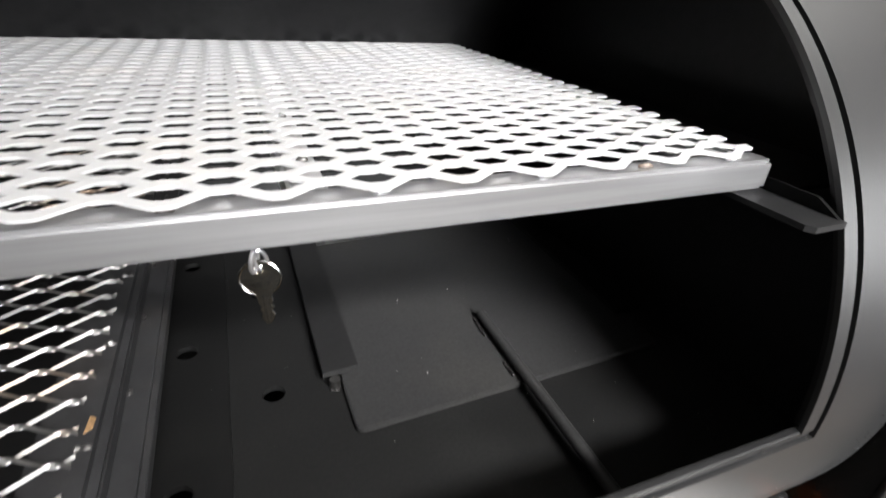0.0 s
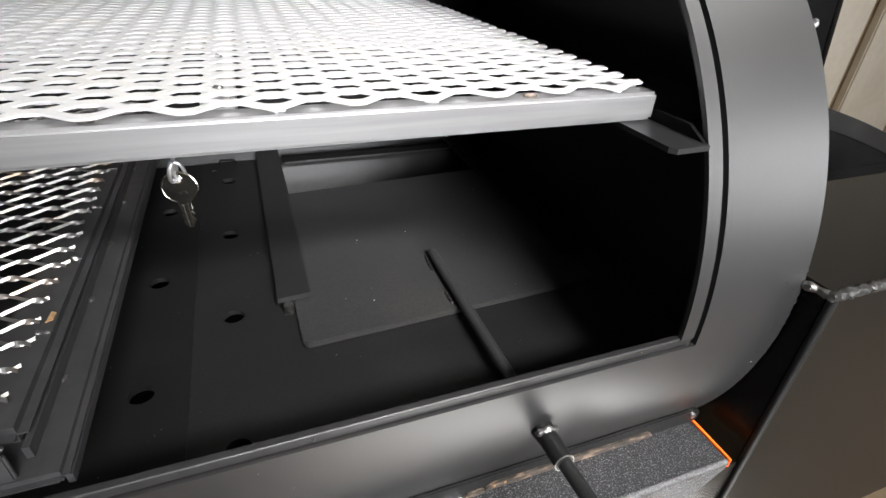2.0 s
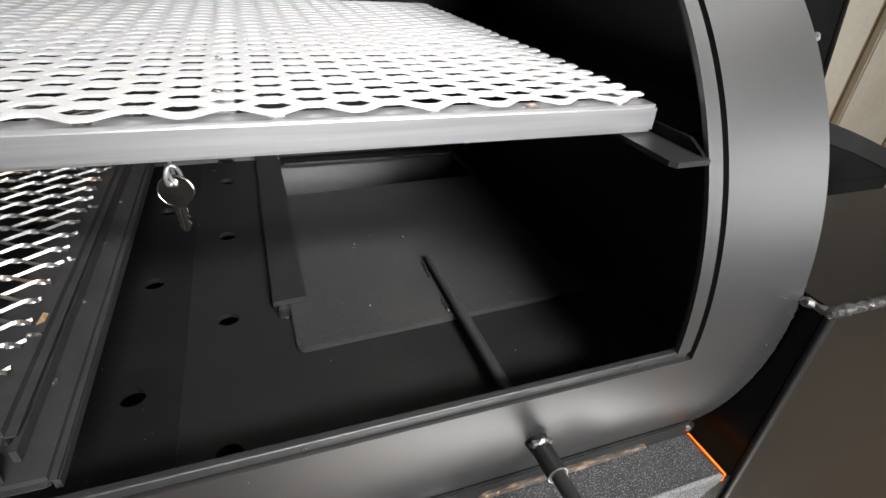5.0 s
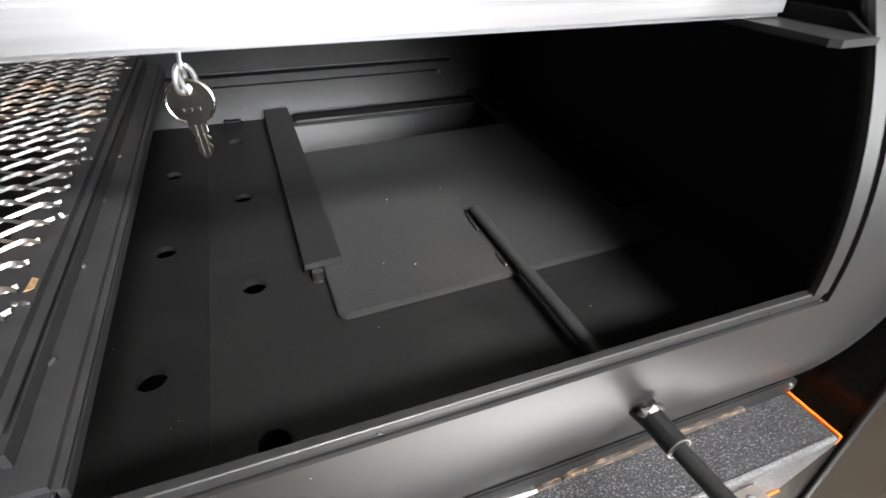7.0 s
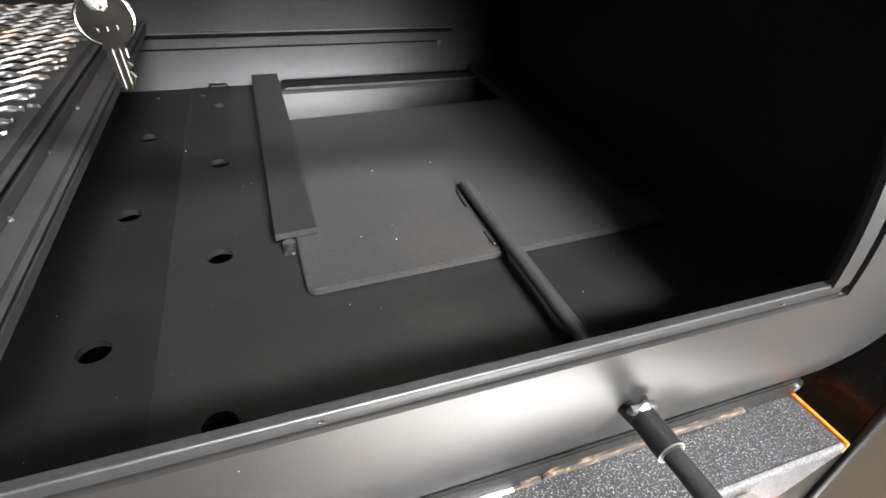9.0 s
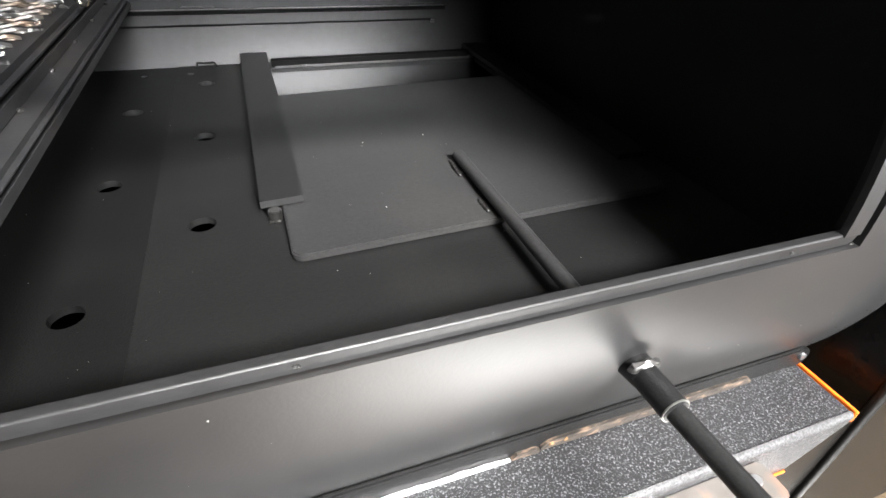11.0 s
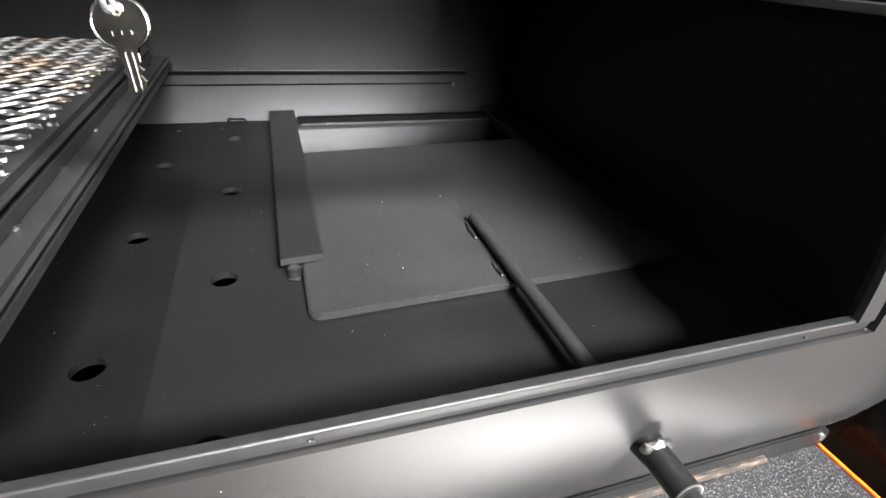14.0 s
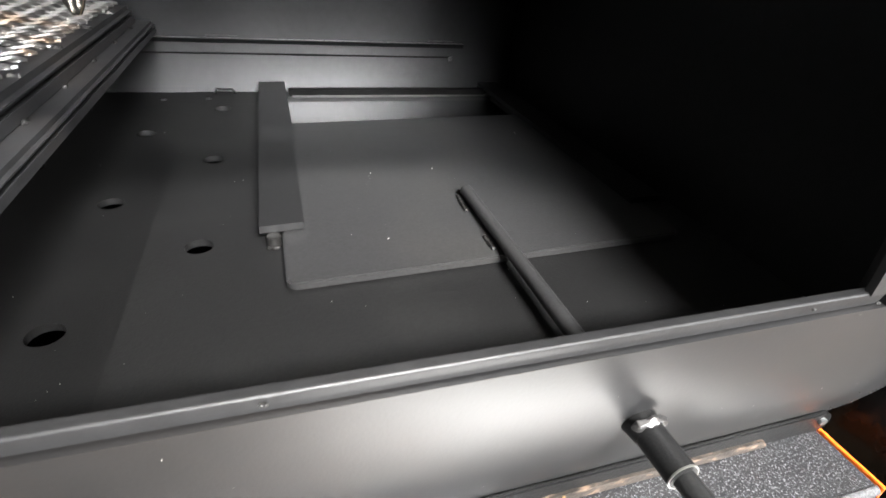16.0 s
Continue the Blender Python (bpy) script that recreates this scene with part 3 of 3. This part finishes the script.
def key():
    k = thing("key", "nickel-plated lock key on a wire ring hung under the grate", "key", at=(0.0, 0.266, 0.204))
    m = Matrix.Translation((0.0002, 0.2660, 0.1830)) @ pose(0, 0, 0, -9, 0, -12) @ pose(0, 0, 0, 90, -7, 0) @ Matrix.Scale(0.79, 4)

    def put(name, bm, label="", smooth=False, on=None):
        bmesh.ops.transform(bm, matrix=m, verts=bm.verts)
        return part(name, bm, NICKEL, on or k, label, smooth)

    round_part = [(0.0112 * math.cos(radians(a)), 0.0102 * math.sin(radians(a)) + 0.0015) for a in range(-66, 247, 12)]
    bow = put("bow", prism(round_part + [(-0.0042, -0.0105), (0.0042, -0.0105)], [circle(0, 0.0072, 0.0022, 16)], -0.0009, 0.0009))
    rim = bmesh.new()
    for a, b in zip(round_part[:-1], round_part[1:]):
        add_rod(rim, (*a, 0), (*b, 0), 0.00105, seg=10)
    put("rim", rim, "bright rounded rim", True, bow)
    eye = bmesh.new()
    loop = [(0.0027 * math.cos(2 * math.pi * i / 14), 0.0072 + 0.0027 * math.sin(2 * math.pi * i / 14), 0) for i in range(14)]
    for a, b in zip(loop, loop[1:] + loop[:1]):
        add_rod(eye, a, b, 0.0011, seg=8)
    put("eyelet", eye, "", True, bow)
    blade = [(-0.0042, -0.0104), (0.0042, -0.0104), (0.0042, -0.014), (0.0030, -0.0155), (0.0044, -0.0175), (0.0028, -0.0195), (0.0042, -0.022), (0.0030, -0.0245), (0.0012, -0.0272), (-0.0016, -0.0272),
             (-0.0034, -0.0245), (-0.0042, -0.022), (-0.0030, -0.020), (-0.0043, -0.0178), (-0.0030, -0.0158), (-0.0042, -0.014)]
    bm = prism(blade, [], -0.0009, 0.0009)
    bmesh.ops.bevel(bm, geom=[e for e in bm.edges if len(e.link_faces) == 2 and e.calc_face_angle() > 1], offset=0.0003, segments=1, affect="EDGES")
    shank = put("blade", bm)
    put("blade_ridge", box(-0.0022, -0.0008, -0.0262, -0.0098, 0.0009, 0.0016, 0.0003), on=shank)
    put("blade_ridge", box(0.0010, 0.0020, -0.0250, -0.0098, 0.0009, 0.0014, 0.0003), on=shank)
    for x, w in ((-0.0048, 0.0024), (-0.0012, 0.0030), (0.0030, 0.0026)):
        put("stamped_bar", box(x - w / 2, x + w / 2, -0.0034, -0.0012, 0.0009, 0.0015, 0.0003), on=bow)
    top = m @ Vector((0, 0.0072, 0))
    c = top + Vector((0, 0, 0.0042))
    for dx, tip in ((-0.0012, 14), (0.0014, -12)):
        bm = bmesh.new()
        n = 20
        turn = pose(0, 0, 0, 0, tip, 25 + 2 * tip)
        loop = [c + Vector((dx, 0, 0)) + turn @ Vector((0.0027 * math.cos(2 * math.pi * i / n), 0, 0.0052 * math.sin(2 * math.pi * i / n))) for i in range(n)]
        for a, b in zip(loop, loop[1:] + loop[:1]):
            add_rod(bm, a, b, 0.0010, seg=8)
        part("ring", bm, CHROME, k, "", True)
    hook = bmesh.new()
    p0 = c + Vector((0, 0, 0.0050))
    p1 = Vector((0.0005, 0.2680, 0.2056))
    add_rod(hook, p0, p1, 0.0009, seg=8)
    part("wire_hook", hook, CHROME, k, "", True)


# ---------------------------------------------------------------- outside the barrel
def ragged(x0, x1, y, z0, z1, rough, seed):
    """A thin worn streak on an upright face: straight below, uneven above, fading out to its ends."""
    rng = random.Random(seed)
    n = max(6, int((x1 - x0) / 0.004))
    bm, rings = bmesh.new(), []
    for i in range(n + 1):
        f = i / n
        x = x0 + (x1 - x0) * f
        fade = min(1, 20 * f + 0.4, 20 * (1 - f) + 0.4)
        h = max(0.0006, (z1 - z0) * fade - rng.uniform(0, rough))
        rings.append([bm.verts.new(q) for q in ((x, y, z0), (x, y + 0.0022, z0), (x, y + 0.0022, z0 + h), (x, y, z0 + h))])
    for p, q in zip(rings[:-1], rings[1:]):
        for i in range(4):
            bm.faces.new((p[i], p[(i + 1) % 4], q[(i + 1) % 4], q[i]))
    bm.faces.new(rings[0]), bm.faces.new(list(reversed(rings[-1])))
    return bm


def shelf():
    s = thing("front_shelf", "black hammered shelf with silver flecks along the barrel's front", "shelf", at=(0.0, 0.185, -0.12))
    part("top", box(-0.50, 0.3835, 0.1575, 0.2105, -0.0750, -0.0700, 0.0010), SPECKLE, s, "", True)
    bevel = bmesh.new()
    section = [(0.1580, -0.0701), (0.1562, -0.0706), (0.1546, -0.0722), (0.1541, -0.0742), (0.1560, -0.0760), (0.1580, -0.0755)]
    ends = [[bevel.verts.new((x, y, z)) for y, z in section] for x in (-0.50, 0.3835)]
    bevel.faces.new(ends[0]), bevel.faces.new(list(reversed(ends[1])))
    for i in range(6):
        bevel.faces.new((ends[0][i], ends[0][(i + 1) % 6], ends[1][(i + 1) % 6], ends[1][i]))
    part("rolled_edge", bevel, WORNSPECKLE, s, "worn paler rolled front edge", True)
    skirt = bmesh.new()
    face = skirt.faces.new([skirt.verts.new((x, 0.1548, z)) for x, z in ((-0.50, -0.0762), (0.3835, -0.0762), (0.3835, -0.0790), (0.347, -0.1150), (-0.50, -0.1150))])
    out = bmesh.ops.extrude_face_region(skirt, geom=[face])
    bmesh.ops.translate(skirt, vec=(0, 0.0040, 0), verts=[v for v in out["geom"] if isinstance(v, bmesh.types.BMVert)])
    part("skirt", skirt, SPECKLE, s, "front skirt with a slanted end")
    end = part("end_plate", box(0.3840, 0.3866, 0.1545, 0.2090, -0.0790, -0.0686, 0.0006), ORANGE, s, "bright orange end plate")
    gusset = bmesh.new()
    face = gusset.faces.new([gusset.verts.new((0.3842, y, z)) for y, z in ((0.1600, -0.0792), (0.2090, -0.0792), (0.2090, -0.0860), (0.2060, -0.0860))])
    out = bmesh.ops.extrude_face_region(gusset, geom=[face])
    bmesh.ops.translate(gusset, vec=(0.0022, 0, 0), verts=[v for v in out["geom"] if isinstance(v, bmesh.types.BMVert)])
    part("end_gusset", gusset, ORANGE, end, "orange gusset under the shelf's end")
    back = part("back_flange", box(-0.50, 0.3795, 0.1985, 0.2018, -0.0698, -0.0520, 0.0012), PLATE, s, "upturned black back edge")
    part("flange_end", add_rod(bmesh.new(), (0.3797, 0.2017, -0.0609), (0.3797, 0.1986, -0.0609), 0.0087, seg=20), PLATE, s, "rounded end of the back edge", True)
    part("scuffed_strip", ragged(0.172, 0.335, 0.1966, -0.0690, -0.0615, 0.0009, 3), SCALE, back, "scuffed brown strip")
    part("bare_strip", ragged(-0.20, 0.152, 0.1960, -0.0696, -0.0662, 0.0014, 4), BRIGHT, back, "bright bare metal streak where the paint has worn off")
    part("chipped_strip", ragged(0.153, 0.171, 0.1962, -0.0696, -0.0640, 0.0016, 5), SCALE, back, "rusty worn spot")
    for x0, x1 in ((0.1765, 0.1800), (0.1870, 0.1895)):
        part("rust_spot", ragged(x0, x1, 0.1960, -0.0655, -0.0630, 0.0006, 6), RUST, back)
    part("bolt_head", add_rod(bmesh.new(), (0.379, 0.1984, -0.0580), (0.379, 0.1964, -0.0580), 0.0028, seg=12), CHROME, back)
    part("bottom_lip", box(0.320, 0.346, 0.1532, 0.1546, -0.1164, -0.1152), ORANGE, s, "orange lower lip")
    b = thing("handle_bracket", "flat stained bare steel bracket with a screw below the shelf", "bracket", at=(0.22, 0.145, -0.09))
    plate = prism(rounded(-0.06, 0.306, 0.1300, 0.1545, 0.0050), [], -0.0870, -0.0822)
    flat = part("plate", eased(plate, 0.0005), TAN, b)
    for x in (0.292, 0.02):
        part("screw", add_rod(bmesh.new(), (x, 0.1447, -0.0821), (x, 0.1447, -0.0803), 0.0040, 0.0032, seg=16), CHROME, flat, "", True)


def hopper():
    h = thing("pellet_hopper", "black welded steel hopper box joined to the barrel's end", "hopper", at=(0.62, 0.32, -0.30))
    front = part("front_panel", box(0.4060, 0.86, 0.1560, 0.1610, -0.30, 0.0985, 0.001), HOPPER, h)
    part("lower_front_panel", box(0.30, 0.4058, 0.1592, 0.1612, -0.30, -0.0868, 0.0006), HOPPER, h)
    part("side_panel", box(0.4062, 0.4110, 0.1612, 0.60, -0.30, 0.0983), HOPPER, h)
    part("deck", box(0.4064, 0.86, 0.1570, 0.305, 0.0986, 0.1030, 0.001), HOPPER, h)
    part("back_panel", box(0.4064, 0.86, 0.600, 0.605, -0.30, 0.1000), HOPPER, h)
    # the hollow's shade is in this panel's near black
    part("inner_panel", box(0.4112, 0.86, 0.3000, 0.3045, -0.20, 0.0984), DEEPBLACK, h)
    part("floor_panel", box(0.4112, 0.86, 0.3050, 0.5990, -0.21, -0.205), PAINT, h)
    part("weld_bead", bead([(0.4062, 0.1580, 0.1000), (0.50, 0.1565, 0.1010), (0.70, 0.1565, 0.1010)], 0.0042, 31, 0.12), BLACKWELD, front, "thick painted weld along the edge")
    part("weld_bead", bead([(0.4015, 0.1745, 0.1000), (0.4060, 0.1600, 0.1000)], 0.0036, 32, 0.4), WELD, front, "shiny weld at the corner")
    part("corner_edge", add_rod(bmesh.new(), (0.4085, 0.1575, 0.097), (0.4085, 0.1575, -0.29), 0.0034, seg=16), PLATE, h, "rounded welded corner", True)
    part("weld_bead", bead([(X1 + 0.001, CY + 0.3015 * math.cos(radians(a)), CZ + 0.3015 * math.sin(radians(a))) for a in range(172, 232, 3)], 0.0022, 34, 0.25), BLACKWELD, h, "painted weld round the barrel's end")
    rng = random.Random(5)
    spatter = bmesh.new()
    for _ in range(110):
        a, x = radians(rng.uniform(172, 222)), X1 - abs(rng.gauss(0, 0.009)) - 0.001
        bmesh.ops.create_icosphere(spatter, subdivisions=1, radius=rng.uniform(0.0003, 0.0007), matrix=Matrix.Translation((x, CY + R * math.cos(a), CZ + R * math.sin(a))))
    part("weld_spatter", spatter, SHELL, h, "painted weld spatter on the barrel's end", True)
    # the curved rim behind the open hopper and the raised lid
    bm = bmesh.new()
    n, rings = 20, []
    for i in range(n + 1):
        f = i / n
        x, z = 0.50 + 0.50 * f, 0.178 - 0.05 * f - 0.07 * f * f
        rings.append([bm.verts.new(p) for p in ((x, 0.447, z - 0.026), (x, 0.452, z - 0.026), (x, 0.452, z), (x, 0.447, z))])
    for p, q in zip(rings[:-1], rings[1:]):
        for i in range(4):
            bm.faces.new((p[i], p[(i + 1) % 4], q[(i + 1) % 4], q[i]))
    bm.faces.new(rings[0]), bm.faces.new(list(reversed(rings[-1])))
    # near-black sheets fill the open hopper with its shade
    part("rim_wall", box(0.4112, 0.99, 0.4475, 0.4515, -0.20, 0.0300), DEEPBLACK, h)
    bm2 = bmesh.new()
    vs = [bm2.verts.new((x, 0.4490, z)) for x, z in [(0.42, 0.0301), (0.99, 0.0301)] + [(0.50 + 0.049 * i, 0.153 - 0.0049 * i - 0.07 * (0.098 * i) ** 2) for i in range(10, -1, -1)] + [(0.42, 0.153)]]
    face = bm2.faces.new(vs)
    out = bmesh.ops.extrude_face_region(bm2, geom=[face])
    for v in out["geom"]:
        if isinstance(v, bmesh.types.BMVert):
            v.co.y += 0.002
    part("rim_web", bm2, DEEPBLACK, h)
    part("rim", bm, PLATE, h, "curved dark grey steel rim")
    lid = thing("hopper_lid", "raised black steel lid standing open behind the hopper", "lid", at=(0.78, 0.60, 0.10))
    bm = bmesh.new()
    lo = [(0.55, 0.08), (0.968, 0.08), (0.93, 0.28), (0.90, 0.46), (0.55, 0.46)]
    a = [bm.verts.new((x, 0.5985, z)) for x, z in lo]
    b = [bm.verts.new((x, 0.6045, z)) for x, z in lo]
    bm.faces.new(a), bm.faces.new(list(reversed(b)))
    for i in range(5):
        bm.faces.new((a[i], a[(i + 1) % 5], b[(i + 1) % 5], b[i]))
    # the lid's shade is put into its colour too
    panel = part("panel", bm, DEEPBLACK, lid)
    part("edge_strip", add_rod(bmesh.new(), (0.970, 0.600, 0.08), (0.932, 0.600, 0.28), 0.006, seg=10), HOPPER, lid, "grey rolled edge")
    part("bolt_head", bead([(0.897, 0.5965, 0.212), (0.898, 0.5965, 0.213)], 0.007, 3, 0.1), CHROME, panel, "bright bolt head")
    legs = thing("smoker_stand", "black steel leg frame under the barrel", "stand", at=(0, 0.48, FLOOR_Z))
    for x in (-0.40, 0.33):
        for y in (0.30, 0.66):
            part("leg", box(x - 0.02, x + 0.02, y - 0.02, y + 0.02, FLOOR_Z, CZ - math.sqrt((R - 0.001) ** 2 - (abs(y - CY) - 0.02) ** 2) - 0.0, 0.002), HOPPER, legs)
    for x in (0.45, 0.82):
        part("leg", box(x - 0.02, x + 0.02, 0.36, 0.40, FLOOR_Z, -0.3005, 0.002), HOPPER, h)


def dust():
    rng = random.Random(7)
    bm = bmesh.new()
    for _ in range(150):
        x, y = rng.uniform(-0.20, 0.34), rng.uniform(0.20, 0.74)
        if 0.036 < x < 0.076:
            continue
        if x > 0.05 and y > 0.62:
            continue
        z = 0.0072 if x > 0.060 and y > 0.345 else 0.0008
        r = rng.choice((0.00012, 0.00012, 0.00015, 0.0002, 0.0003))
        bmesh.ops.create_icosphere(bm, subdivisions=1, radius=r, matrix=Matrix.Translation((x, y, z)))
    for x, y in ((0.191, 0.483), (0.133, 0.479), (0.125, 0.366)):
        bmesh.ops.create_icosphere(bm, subdivisions=1, radius=0.0006, matrix=Matrix.Translation((x, y, 0.0073)))
    for _ in range(24):
        a, x = radians(rng.uniform(181.5, 199)), rng.choice((rng.uniform(0.0, 0.39), rng.uniform(0.25, 0.39)))
        bmesh.ops.create_icosphere(bm, subdivisions=1, radius=rng.choice((0.0001, 0.00012, 0.00015, 0.0002)), matrix=Matrix.Translation((x, CY + R * math.cos(a), CZ + R * math.sin(a))))
    tagged(part("dust", bm, DUST), "tiny pale dust specks on the plates and the barrel", "dust", kind="stuff")


room()
body = barrel()
end_ledge(body)
tuning_floor()
guide_rails()
damper()
upper_grate()
lower_grate()
key()
shelf()
hopper()
dust()
